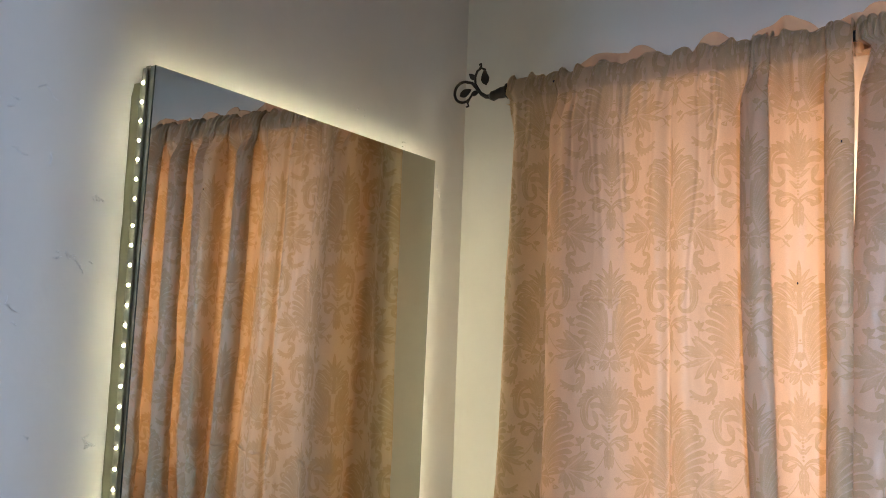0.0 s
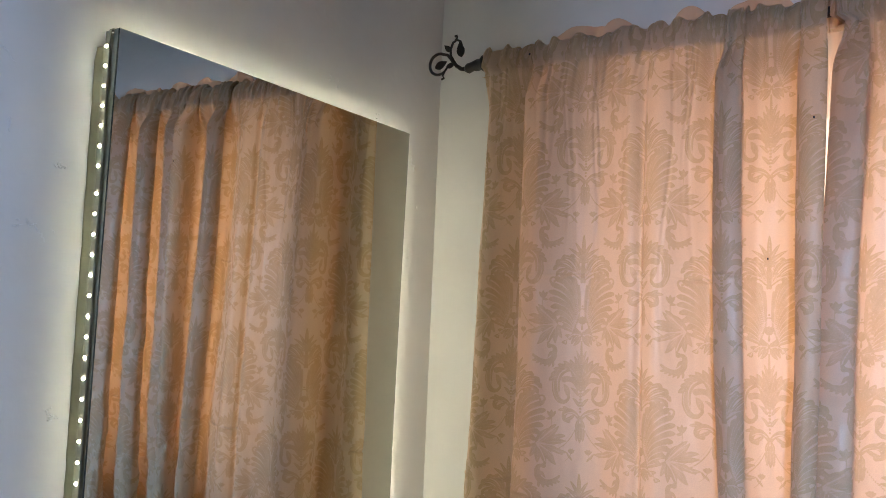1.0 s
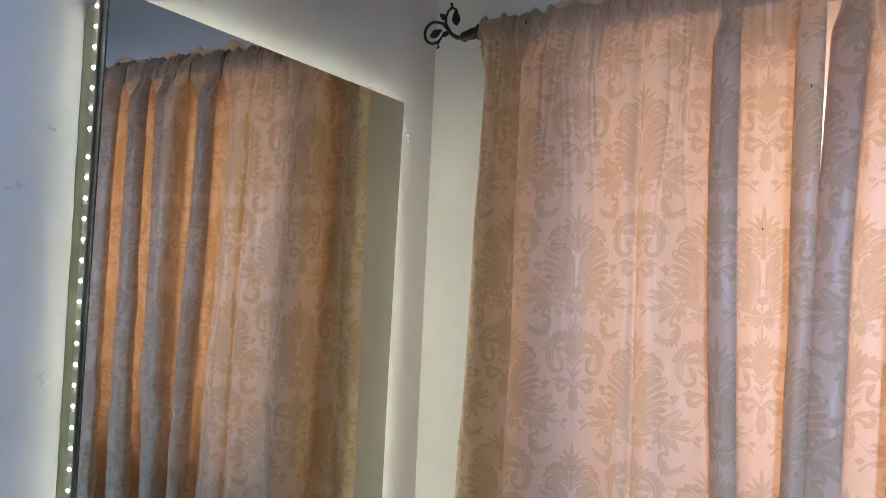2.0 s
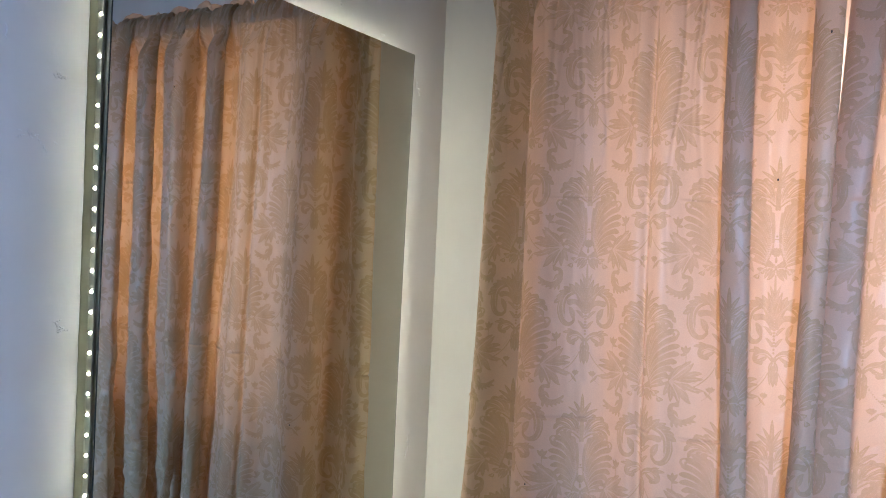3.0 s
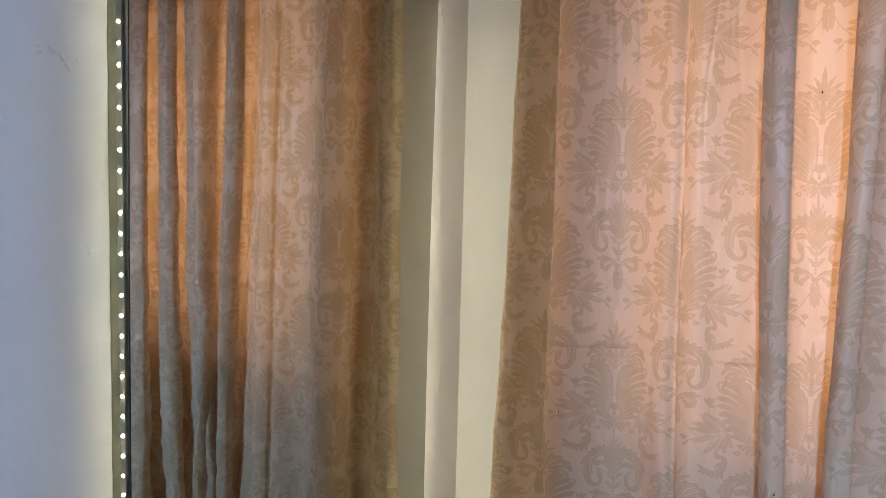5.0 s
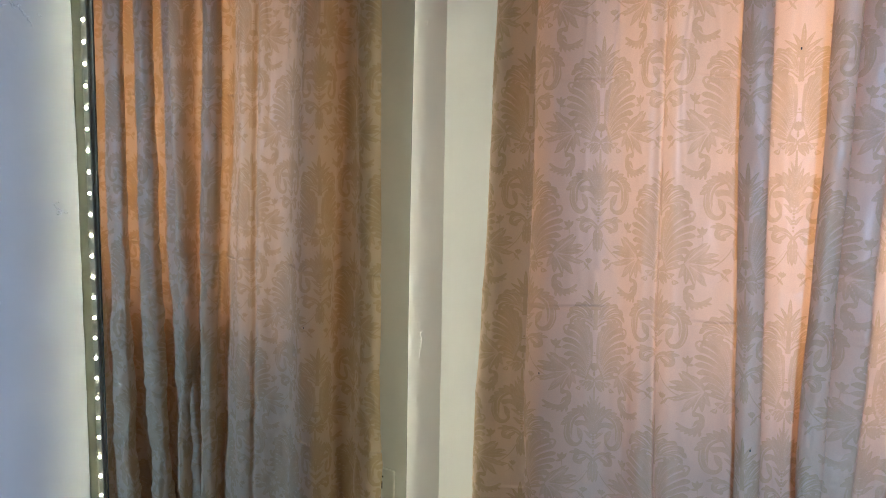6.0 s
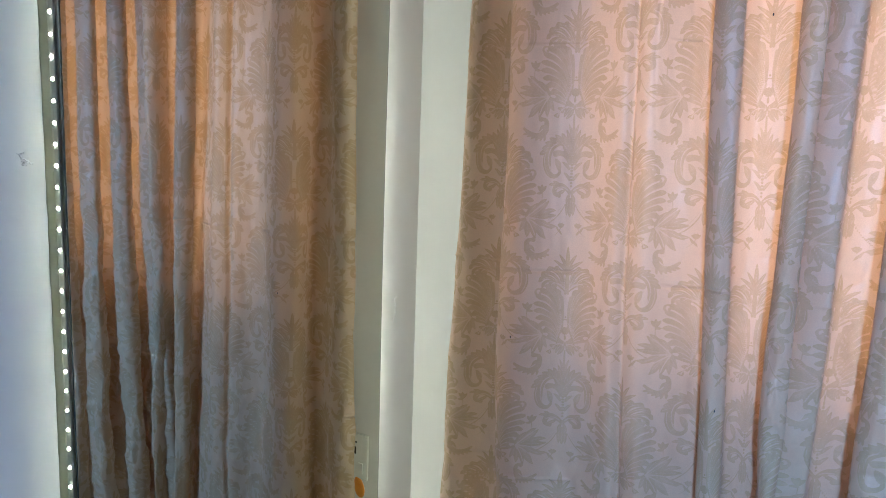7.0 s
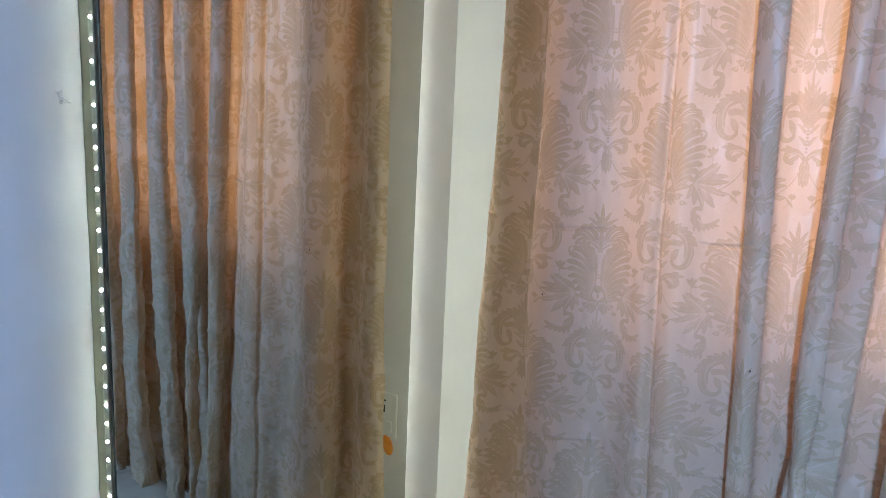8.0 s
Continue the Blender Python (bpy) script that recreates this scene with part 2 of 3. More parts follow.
def window(name, x0, x1, z0, z1, y, label):
    """A window in the opening, with frame and panes; a wide one has a mullion."""
    root = tagged(part(name, box(x0, y - 0.025, z0, x1, y + 0.025, z0 + 0.05, 0.004), PVC), label, "window", kind="structure")
    mid = (x0 + x1) / 2
    part("window_frame", box(x0, y - 0.025, z1 - 0.05, x1, y + 0.025, z1, 0.004), PVC, root)
    wide = x1 - x0 > 0.8
    for a in (x0, mid - 0.025, x1 - 0.05) if wide else (x0, x1 - 0.05):
        part("window_frame", box(a, y - 0.024, z0 + 0.05, a + 0.05, y + 0.024, z1 - 0.05, 0.004), PVC, root)
    for a, b in ((x0 + 0.05, mid - 0.025), (mid + 0.025, x1 - 0.05)) if wide else ((x0 + 0.05, x1 - 0.05),):
        pane = part("pane", box(a, y - 0.003, z0 + 0.05, b, y + 0.003, z1 - 0.05), PANE, root)
        pane.visible_shadow = False
    return root


window("window_1", WX0, WX1, WZ0, WZ1, 0.10, "white framed window behind the curtains")
# unseen opening, added as the source of the cool light from behind
window("window_2", BX0, BX1, BZ0, BZ1, RY - 0.10, "narrow white framed window in the far wall, unseen, added for the cool light")

# ---- the damask figure, woven into the cloth ----
TILE_W, TILE_H, STEP = 0.324, 0.547, 0.0011


def damask_tile():
    """One repeat of the figure, mirrored about its axis and set again half a drop lower: crowned plumes round a flower,
    leaf sprays, fringed scrolls, great C scrolls and curls. Lengths in millimetres, from the axis outwards and from the crown down.
    Returns the fill, the pale veins and the tone of each leaf."""
    nx, ny = round(TILE_W / STEP), round(TILE_H / STEP)
    fill, vein, tones = np.zeros((ny, nx), np.float32), np.zeros((ny, nx), np.float32), np.full((ny, nx), 0.8, np.float32)
    MM = 0.001 / STEP

    def stamp(u, v, r, value=0.8, pale=False):
        n = int((r + 3.5) * MM) + 2
        for su, sv in ((0, 0), (nx / 2, ny / 2)):
            for side in (1, -1):
                cx, cy = nx / 2 + side * u * MM + su, v * MM + sv
                iy, ix = np.arange(int(cy) - n, int(cy) + n + 1), np.arange(int(cx) - n, int(cx) + n + 1)
                d = np.hypot(iy[:, None] - cy, ix[None] - cx) / MM
                at = np.ix_(iy % ny, ix % nx)
                soft = np.clip((r - d) / 4.0 + 0.5, 0, 1)
                if pale:
                    vein[at] = np.maximum(vein[at], soft)
                else:
                    tones[at] = np.where(soft > fill[at], value, tones[at])
                    fill[at] = np.maximum(fill[at], soft)

    def lobe(u, v, angle, length, width, bend=0.0, value=0.8, rib=True):
        """A pointed, bellied leaf; the angle counts from straight up towards the outside."""
        a, n = radians(angle), max(6, int(length / 2.2))
        for k in range(n + 1):
            f = k / n
            stamp(u, v, 0.5 * width * math.sin(math.pi * min(1.0, 0.16 + 0.86 * f**0.85)) ** 0.75 + 0.25, value)
            if rib and 0.05 < f < 0.82:
                stamp(u, v, 0.75, pale=True)
            u, v, a = u + math.sin(a) * length / n, v - math.cos(a) * length / n, a + radians(bend) / n

    def curve(p0, p1, p2, n):
        f = np.linspace(0, 1, n + 1)[:, None]
        q = (1 - f) ** 2 * np.array(p0) + 2 * f * (1 - f) * np.array(p1) + f * f * np.array(p2)
        d = np.gradient(q, axis=0)
        return [(float(x), float(y), math.degrees(math.atan2(dx, -dy))) for (x, y), (dx, dy) in zip(q, d)]

    def stroke(p0, p1, p2, w0, w1, value=0.8, pale=False, bulb=0.0):
        line = curve(p0, p1, p2, 30)
        for k, (u, v, _) in enumerate(line):
            stamp(u, v, w0 + (w1 - w0) * k / 30, value, pale)
        if bulb:
            stamp(line[-1][0], line[-1][1], bulb, value)

    def frond(p0, p1, p2, count, outer, inner, width, spread=42, value=0.8, first=0.0, curl=26):
        """A feathered leaf: lobes on both sides of a bowed rib, with a pale line down it."""
        line = curve(p0, p1, p2, 60)
        for k, (u, v, a) in enumerate(line):
            f = k / 60
            stamp(u, v, (0.34 * width + 0.4) * (1 - 0.6 * f), value)
            stamp(u, v, 1.0, pale=True)
        for k in range(count):
            f = first + (1 - first) * k / (count - 1)
            u, v, a = line[round(60 * f)]
            swell = 0.6 + 0.4 * math.sin(math.pi * (0.15 + 0.7 * f))
            tone = value * (0.92 + 0.16 * (k % 2))
            if outer:
                lobe(u, v, a + spread * (1 - 0.45 * f), outer * swell, width * swell, curl, tone)
            if inner:
                lobe(u, v, a - spread * (1 - 0.45 * f), inner * swell, width * swell * 0.9, -curl, tone)
        u, v, a = line[-1]
        lobe(u, v, a, 0.55 * max(outer, inner), 0.9 * width, 0.4 * curl, value)

    # crown of pointed leaves
    lobe(0, 46, 0, 47, 9.5, 0, 0.95)
    lobe(2, 52, 24, 40, 8, 16, 0.9)
    lobe(3, 58, 44, 44, 8, 22, 0.85)
    lobe(3, 66, 60, 36, 8, 26, 0.8)
    stroke((0, 44), (2, 80), (3, 112), 3.4, 3.0, 0.85)
    # drooping second tier
    for tip, hang, w in (((28, 52), (8, 60), 4.6), ((46, 54), (18, 54), 5.0), ((60, 66), (34, 54), 5.2), ((66, 80), (46, 60), 5.0), ((60, 92), (44, 70), 4.6), ((44, 92), (34, 76), 4.2), ((28, 92), (22, 80), 3.8)):
        stroke((4, 108), hang, tip, 1.8, w, 0.86)
        lobe(tip[0] - 3, tip[1] - 2, 96 + tip[1] * 0.5, 12, 1.7 * w, 10, 0.86, False)
        stroke((5, 104), (hang[0] - 2, hang[1] + 3), (tip[0] - 4, tip[1] + 1), 0.9, 0.8, pale=True)
    lobe(5, 96, 34, 26, 8, 40, 0.75)
    # great plumes: long barbs that sweep up from the foot and turn outwards
    tips = ((22, 112), (38, 100), (54, 100), (67, 108), (76, 122), (80, 138), (79, 154), (74, 170), (67, 185), (57, 199), (44, 212))
    for k, (across, up) in enumerate(tips):
        tip = (0.84 * across + 2, up)
        foot = (9 + 1.2 * k, 196 + 3.2 * k)
        hang = (7 + 2.6 * k, up + 24 - 2.2 * k)
        stroke(foot, hang, tip, 2.4, 6.2, 0.76 + 0.10 * (k % 2))
        lobe(tip[0] - 4, tip[1] + 1, 40 + 7 * k, 15, 11, 16, 0.76 + 0.10 * (k % 2), False)
        stroke((foot[0] + 1, foot[1] - 3), (hang[0] + 3, hang[1] + 4), (tip[0] - 1, tip[1] + 6), 1.0, 0.8, pale=True)
    stroke((8, 228), (22, 214), (46, 206), 4.0, 3.0, 0.8)
    stroke((9, 120), (4, 150), (8, 190), 2.0, 2.6, 0.7)
    # flower in its oval
    for k in range(25):
        b = math.pi * k / 24
        stamp(19 * math.sin(b), 203 - 29 * math.cos(b), 1.5, 0.9)
        stamp(14.5 * math.sin(b), 203 - 23 * math.cos(b), 0.9, pale=True)
    for k in range(7):
        lobe(0, 201, 30 * k, 10.5, 5.5, 0, 0.9, False)
    lobe(0, 222, 0, 12, 5, 0, 0.85, False)
    stamp(0, 168, 2.4, 0.9)
    # base lobes under the flower
    frond((3, 236), (22, 226), (38, 250), 4, 10, 14, 9, 50, 0.82)
    lobe(4, 240, 158, 26, 9, -36, 0.8)
    lobe(10, 236, 132, 26, 9, 34, 0.8)
    # side sprays of broad leaves
    stroke((14, 230), (36, 224), (64, 212), 2.4, 3.2, 0.75)
    for angle, length, width, bend in ((16, 44, 13, 40), (40, 62, 15, 24), (62, 66, 14, -28), (80, 70, 15, 8), (102, 66, 15, 22), (126, 60, 15, 24), (150, 54, 14, 20), (174, 46, 14, 12), (200, 36, 12, 10)):
        lobe(62, 212, angle, length, width, bend, 0.74 + 0.12 * math.cos(angle * 0.08))
    for angle, length, bend in ((40, 52, -14), (92, 58, 12), (120, 50, 20), (150, 46, 18)):
        a = radians(angle)
        stroke((60, 212), (62 + 0.5 * length * math.sin(a), 212 - 0.5 * length * math.cos(a)), (62 + length * math.sin(a + 0.1), 212 - length * math.cos(a + 0.1)), 1.4, 0.9, pale=True)
    lobe(96, 200, 60, 34, 11, 40, 0.78)
    lobe(96, 224, 112, 36, 11, -30, 0.78)
    lobe(84, 236, 150, 32, 11, -26, 0.76)
    lobe(84, 188, 30, 30, 10, 34, 0.76)
    # fringed boat scrolls
    stroke((68, 284), (78, 314), (112, 284), 10.5, 3.0, 0.78)
    stroke((66, 286), (56, 260), (76, 262), 6.5, 3.4, 0.82, bulb=5.6)
    stroke((72, 284), (84, 300), (102, 284), 1.3, 1.0, pale=True)
    for k in range(6):
        lobe(66 + 7.5 * k, 297 + 4 * math.sin(0.6 * k + 0.8), 176 - 14 * k, 12, 5.5, -12, 0.76, False)
    # lily on the axis
    lobe(2, 330, 12, 52, 10, 10, 0.8)
    lobe(4, 336, 34, 40, 9, 24, 0.76)
    lobe(3, 300, 8, 34, 6, 20, 0.7)
    stroke((0, 250), (3, 300), (0, 410), 2.0, 2.6, 0.8)
    # great C scrolls with their leaf crest
    stroke((4, 350), (16, 308), (38, 312), 3.5, 5.0, 0.8)
    stroke((34, 313), (62, 322), (60, 362), 8.0, 9.5, 0.82)
    stroke((61, 360), (58, 394), (36, 388), 8.5, 4.4, 0.82)
    stroke((38, 388), (22, 382), (32, 366), 4.0, 2.6, 0.85, bulb=4.8)
    stroke((38, 316), (61, 326), (55, 364), 1.3, 1.0, pale=True)
    stroke((55, 364), (52, 384), (36, 383), 1.1, 0.9, pale=True)
    stroke((64, 340), (70, 364), (56, 386), 1.0, 0.8, pale=True)
    stroke((6, 358), (16, 330), (40, 338), 4.0, 7.0, 0.72, bulb=6.0)
    lobe(8, 340, 24, 34, 12, 20, 0.76)
    lobe(30, 372, 10, 26, 13, 30, 0.7)
    for k in range(6):
        lobe(16 + 8 * k, 318 - 3 * k + 1.1 * k * k, 12 + 19 * k, 30 - 1.2 * k, 13, 24, 0.8)
    for k in range(12):
        stamp(24 + 6 * (k % 4) + 2 * (k // 4), 350 + 6 * (k // 4), 1.0, 0.55)
    lobe(6, 372, 30, 26, 7, 40, 0.72)
    lobe(4, 396, 26, 24, 7, 36, 0.76)
    # leafy curls under them
    stroke((3, 424), (20, 402), (36, 412), 4.4, 6.6, 0.8)
    stroke((36, 412), (48, 430), (28, 432), 6.6, 4.0, 0.8, bulb=5.0)
    stroke((6, 420), (20, 406), (38, 418), 1.1, 1.0, pale=True)
    lobe(28, 410, 40, 20, 8, 40, 0.82)
    lobe(16, 420, 128, 26, 8, -40, 0.78)
    lobe(38, 408, 76, 18, 7, 40, 0.78)
    # tulip on its stem
    for angle in (-38, 0, 38):
        lobe(70, 424, angle, 17, 7.5, 0, 0.85, False)
    stroke((70, 424), (68, 440), (72, 456), 1.2, 0.7, 0.8)
    lobe(70, 426, 118, 13, 6, -40, 0.8, False)
    # hanging drop and the pearled lines beside it
    lobe(0, 440, 180, 42, 13, 0, 0.82)
    lobe(5, 444, 168, 36, 8, 20, 0.78)
    lobe(3, 430, 150, 22, 7, 30, 0.8)
    stroke((12, 452), (24, 480), (54, 496), 1.3, 1.6, 0.75)
    stroke((16, 450), (30, 474), (56, 490), 0.8, 0.9, 0.6)
    for k in range(7):
        stamp(17 + 5.6 * k, 466 + 4.1 * k, 0.9, pale=True)
    # rosebuds on twigs
    for angle in (-50, -18, 18, 50):
        lobe(20, 504, angle, 11.5, 6, 0, 0.85, False)
    stroke((20, 504), (24, 516), (38, 524), 1.1, 0.7, 0.8)
    lobe(26, 514, 20, 15, 4.5, 30, 0.8, False)
    lobe(24, 512, 210, 13, 4.5, 20, 0.8, False)
    # small curls between the columns
    for u, r in ((44, 8.0), (70, 7.0)):
        for k in range(15):
            b = radians(-100 + 17 * k)
            stamp(u + r * math.sin(b), 110 - r * math.cos(b), 2.2 * (0.6 + 0.05 * k), 0.72)
        stamp(u - 3, 112, 3.0, 0.75)
    return np.stack([fill, vein, tones], -1)


FIGURE = damask_tile()


def figure_at(u, v):
    """Fill, vein and tone of the figure at cloth lengths u across and v down."""
    a, b = (u / TILE_W * FIGURE.shape[1]) % FIGURE.shape[1], (v / TILE_H * FIGURE.shape[0]) % FIGURE.shape[0]
    i, j = b.astype(int), a.astype(int)
    f, g = (b - i)[..., None], (a - j)[..., None]
    i1, j1 = (i + 1) % FIGURE.shape[0], (j + 1) % FIGURE.shape[1]
    i, j = i % FIGURE.shape[0], j % FIGURE.shape[1]
    return (FIGURE[i, j] * (1 - f) + FIGURE[i1, j] * f) * (1 - g) + (FIGURE[i, j1] * (1 - f) + FIGURE[i1, j1] * f) * g


# ---- curtains ----
ROD_Y, ROD_Z, POCKET = -0.142, 2.322, 2.288


def fold_line(knots, step):
    """A smooth line through the knots of the plan, in even steps along its length."""
    k = np.array(knots, float)
    k = np.vstack([2 * k[0] - k[1], k, 2 * k[-1] - k[-2]])
    t = np.linspace(0, 1, 24, endpoint=False)[:, None]
    out = []
    for a, b, c, d in zip(k, k[1:], k[2:], k[3:]):
        out.append(0.5 * (2 * b + (c - a) * t + (2 * a - 5 * b + 4 * c - d) * t**2 + (3 * b - a - 3 * c + d) * t**3))
    line = np.vstack(out + [k[-2:-1]])
    s = np.r_[0, np.cumsum(np.hypot(*np.diff(line, axis=0).T))]
    even = np.linspace(0, s[-1], int(s[-1] / step) + 1)
    return np.stack([np.interp(even, s, line[:, 0]), np.interp(even, s, line[:, 1])], 1), even


def curtain(knots, lean, axis_x, crown_z, seed, step, rise, hem, parting, specks, label):
    """A panel that hangs from a pocket on the rod: gathered at the top, in deep folds below.
    lean: (x, metres sideways at the floor) along the panel."""
    line, along = fold_line(knots, step)
    cols = len(line)
    gathered = 0.5 * (np.maximum.accumulate(line[:, 0]) + np.minimum.accumulate(line[::-1, 0])[::-1])
    gathered = 0.55 * gathered + 0.45 * line[:, 0]
    bunch = np.minimum(0.22 * (line[:, 1] + 0.17), 0.002)
    tops = np.linspace(0, math.pi, 13)
    z = np.r_[np.arange(hem, 0.70, 0.0055), np.arange(0.70, POCKET - 0.001, rise), POCKET]
    rows = len(z)
    height, width = (z - hem) / (POCKET - hem), along / along[-1]
    w = np.clip((POCKET - z) / 0.10, 0, 1)[:, None]
    w = w * w * (3 - 2 * w)
    fall = np.clip((1.95 - z) / 1.95, 0, 1)[:, None]
    sway = np.interp(line[:, 0], *np.array(lean).T)[None]
    x = gathered[None] * (1 - w) + line[None, :, 0] * w + sway * fall**1.3
    pleat = 0.007 * np.sin(along * 95 + 2.5 * np.sin(along * 23)) + 0.006 * np.sin(along * 41 + 1.0)
    y = (ROD_Y - 0.028 + 0.7 * pleat + bunch)[None] * (1 - w) + line[None, :, 1] * w
    y = y + 0.6 * pleat[None] * w * np.exp(-(POCKET - z) / 0.32)[:, None]
    loose = np.clip((line[None, :, 0] - 0.90) / 0.08, 0, 1) * np.clip(fall * 1.4, 0, 1)
    y = y + loose * (0.0095 * smooth_noise(height, width, (20, 26), seed + 7) + 0.0085 * (1 - np.abs(smooth_noise(height, width, (46, 40), seed + 12))) + 0.0030 * (1 - np.abs(smooth_noise(height, width, (110, 90), seed + 13))))
    x = x + 0.0060 * loose * smooth_noise(height, width, (14, 10), seed + 8)
    # narrow tucks that run down from the gathers
    rng = np.random.default_rng(seed + 9)
    for k in range(34):
        c, wide, deep, far = rng.uniform(0, along[-1]), rng.uniform(0.003, 0.006), rng.uniform(0.002, 0.006), rng.uniform(0.06, 0.40)
        y = y + deep * np.exp(-(((along - c - 0.01 * np.sin(z * 9 + k)[:, None]) / wide) ** 2)) * np.exp(-((POCKET - z) / far) ** 1.5)[:, None]
    x = x + 0.012 * w * smooth_noise(height, width, (4, 14), seed) * (0.35 + fall)
    y = y + w * (0.012 * (0.3 + fall) * smooth_noise(height, width, (5, 16), seed + 1) + 0.0058 * (0.25 + fall) * smooth_noise(height, width, (26, 40), seed + 2) + 0.0022 * (0.2 + fall) * smooth_noise(height, width, (80, 90), seed + 3))
    x = x + parting * np.clip((z[:, None] - 1.82) / 0.42, 0, 1) * np.exp(-along[None] / 0.25)
    # creases from the packet
    for at, size in ((1.263, 0.0050), (1.772, 0.0030), (0.755, 0.0050)):
        ridge = np.exp(-(((z[:, None] - at - 0.008 * smooth_noise(height[:1], width, (1, 9), seed + 5)) / 0.0038) ** 2))
        y = y - size * ridge * np.clip(0.6 + smooth_noise(height[:1], width, (1, 24), seed + 6), 0, 1)
    # pocket round the rod, with its small gathers
    tuck = 0.0060 * np.sin(along * 150 + 3 * np.sin(along * 37)) + 0.0050 * np.sin(along * 310 + 2 * np.sin(along * 61))
    round_y = ROD_Y + (-np.cos(tops)[:, None]) * (0.028 + tuck[None] * np.sin(tops)[:, None] * 0.8) + (0.7 * pleat + bunch)[None] * np.clip(np.cos(tops), 0, 1)[:, None]
    round_z = POCKET + 0.066 * np.sin(tops)[:, None] * (1 + 0.10 * np.sin(along * 75 + 2 * np.sin(along * 19)) + 0.05 * np.sin(along * 170))[None] * np.ones((1, cols))
    round_x = gathered[None] + 0.004 * np.sin(along * 120)[None] * np.sin(tops)[:, None]
    # the back of the pocket is sewn to the front along its lower edge
    seam_y = np.stack([0.5 * (round_y[-1] + y[-1]), y[-1] + 0.0025])
    seam_z = np.stack([np.full(cols, POCKET - 0.006), np.full(cols, POCKET - 0.008)])
    seam_x = np.repeat(gathered[None], 2, 0)
    xs = np.vstack([x, round_x[1:], seam_x])
    ys = np.vstack([y, round_y[1:], seam_y])
    zs = np.vstack([np.repeat(z[:, None], cols, 1), round_z[1:], seam_z])
    u0 = along[np.argmin(abs(line[:, 0] - axis_x) - line[:, 1] * 0)]
    run = np.r_[z, POCKET + np.cumsum(np.full(len(tops) + 1, 0.014))]
    pattern = figure_at(np.repeat((along - u0 + TILE_W / 2)[None], len(run), 0), np.repeat((crown_z - run)[:, None], cols, 1))
    sheet = np.stack([xs, ys, zs], -1)
    root = tagged(new("curtain", grid_mesh("curtain", sheet[:rows], DAMASK, pattern[:rows])), label, "curtain", "damask curtains on the rod")
    heading = tagged(new("heading", grid_mesh("heading", sheet[rows - 1 :], DAMASK, pattern[rows - 1 :])), "gathered rod pocket of doubled cloth")
    heading.parent = root
    turned = int(0.08 / 0.0055)
    band = sheet[:turned].copy()
    band[..., 1] -= 0.0018
    hem_band = tagged(new("hem", grid_mesh("hem", band, DAMASK, pattern[:turned])), "doubled hem of the curtain")
    hem_band.parent = root
    for sx, sz in specks:
        near = abs(xs[:rows] - sx) + abs(zs[:rows] - sz) < 0.006
        i, j = np.unravel_index(np.argmin(np.where(near, ys[:rows], 9.0)), near.shape)
        bm = bmesh.new()
        bmesh.ops.create_icosphere(bm, subdivisions=2, radius=1.0)
        for v in bm.verts:
            v.co = Vector((xs[i, j] + v.co.x * 0.0016, ys[i, j] - 0.0003 + v.co.y * 0.0006, zs[i, j] + v.co.z * 0.0028))
        part("speck", bm, BLACK, root, "dark speck on the cloth")
    return root


PANEL_1 = [(0.228, -0.138), (0.250, -0.162), (0.288, -0.160), (0.335, -0.118), (0.378, -0.105), (0.388, -0.128), (0.372, -0.180), (0.382, -0.212),
           (0.425, -0.222), (0.475, -0.196), (0.53, -0.170), (0.585, -0.172), (0.640, -0.194), (0.664, -0.182), (0.675, -0.197), (0.705, -0.208), (0.745, -0.184),
           (0.80, -0.152), (0.852, -0.138), (0.860, -0.156), (0.822, -0.184), (0.818, -0.210), (0.842, -0.226), (0.872, -0.212), (0.866, -0.180),
           (0.868, -0.150), (0.895, -0.132), (0.935, -0.128), (0.985, -0.132), (0.995, -0.150), (0.972, -0.184), (0.974, -0.214), (0.998, -0.232), (1.024, -0.220), (1.022, -0.198)]
PANEL_2 = [(1.030, -0.140), (1.074, -0.146), (1.080, -0.158), (1.032, -0.174), (1.024, -0.196), (1.050, -0.213), (1.084, -0.206), (1.082, -0.175), (1.090, -0.150), (1.120, -0.135), (1.160, -0.138),
           (1.214, -0.142), (1.221, -0.158), (1.165, -0.182), (1.158, -0.206), (1.190, -0.222), (1.228, -0.210), (1.222, -0.175), (1.235, -0.145), (1.280, -0.132), (1.330, -0.138),
           (1.384, -0.145), (1.390, -0.160), (1.330, -0.184), (1.322, -0.210), (1.360, -0.224), (1.404, -0.212), (1.400, -0.180), (1.410, -0.150), (1.450, -0.135), (1.500, -0.140),
           (1.544, -0.150), (1.550, -0.165), (1.500, -0.185), (1.495, -0.210), (1.530, -0.222), (1.570, -0.210), (1.575, -0.170), (1.610, -0.145), (1.680, -0.140), (1.740, -0.160), (1.800, -0.200), (1.860, -0.165), (1.910, -0.160)]
curtain(PANEL_1, ((0.2, -0.062), (0.30, -0.03), (0.38, 0.01), (0.68, 0.05), (0.82, 0.09), (0.872, 0.057), (0.96, 0.025), (1.03, -0.015)), 0.672, 2.141, 11, 0.0017, 0.0017, 0.035, 0.013, ((0.915, 1.822), (0.419, 1.102), (1.012, 2.085), (0.892, 1.02)),
        "beige damask curtain with gold leaf figure, hung in deep folds")
curtain(PANEL_2, ((1.03, -0.09), (1.12, -0.03), (1.19, -0.07), (1.28, 0.01), (1.36, -0.06), (1.46, 0.02), (1.53, -0.05), (1.9, -0.02)), 1.21, 2.141, 31, 0.0030, 0.0028, 0.055, 0.026, (),
        "beige damask curtain in narrow folds, backlit orange between them")


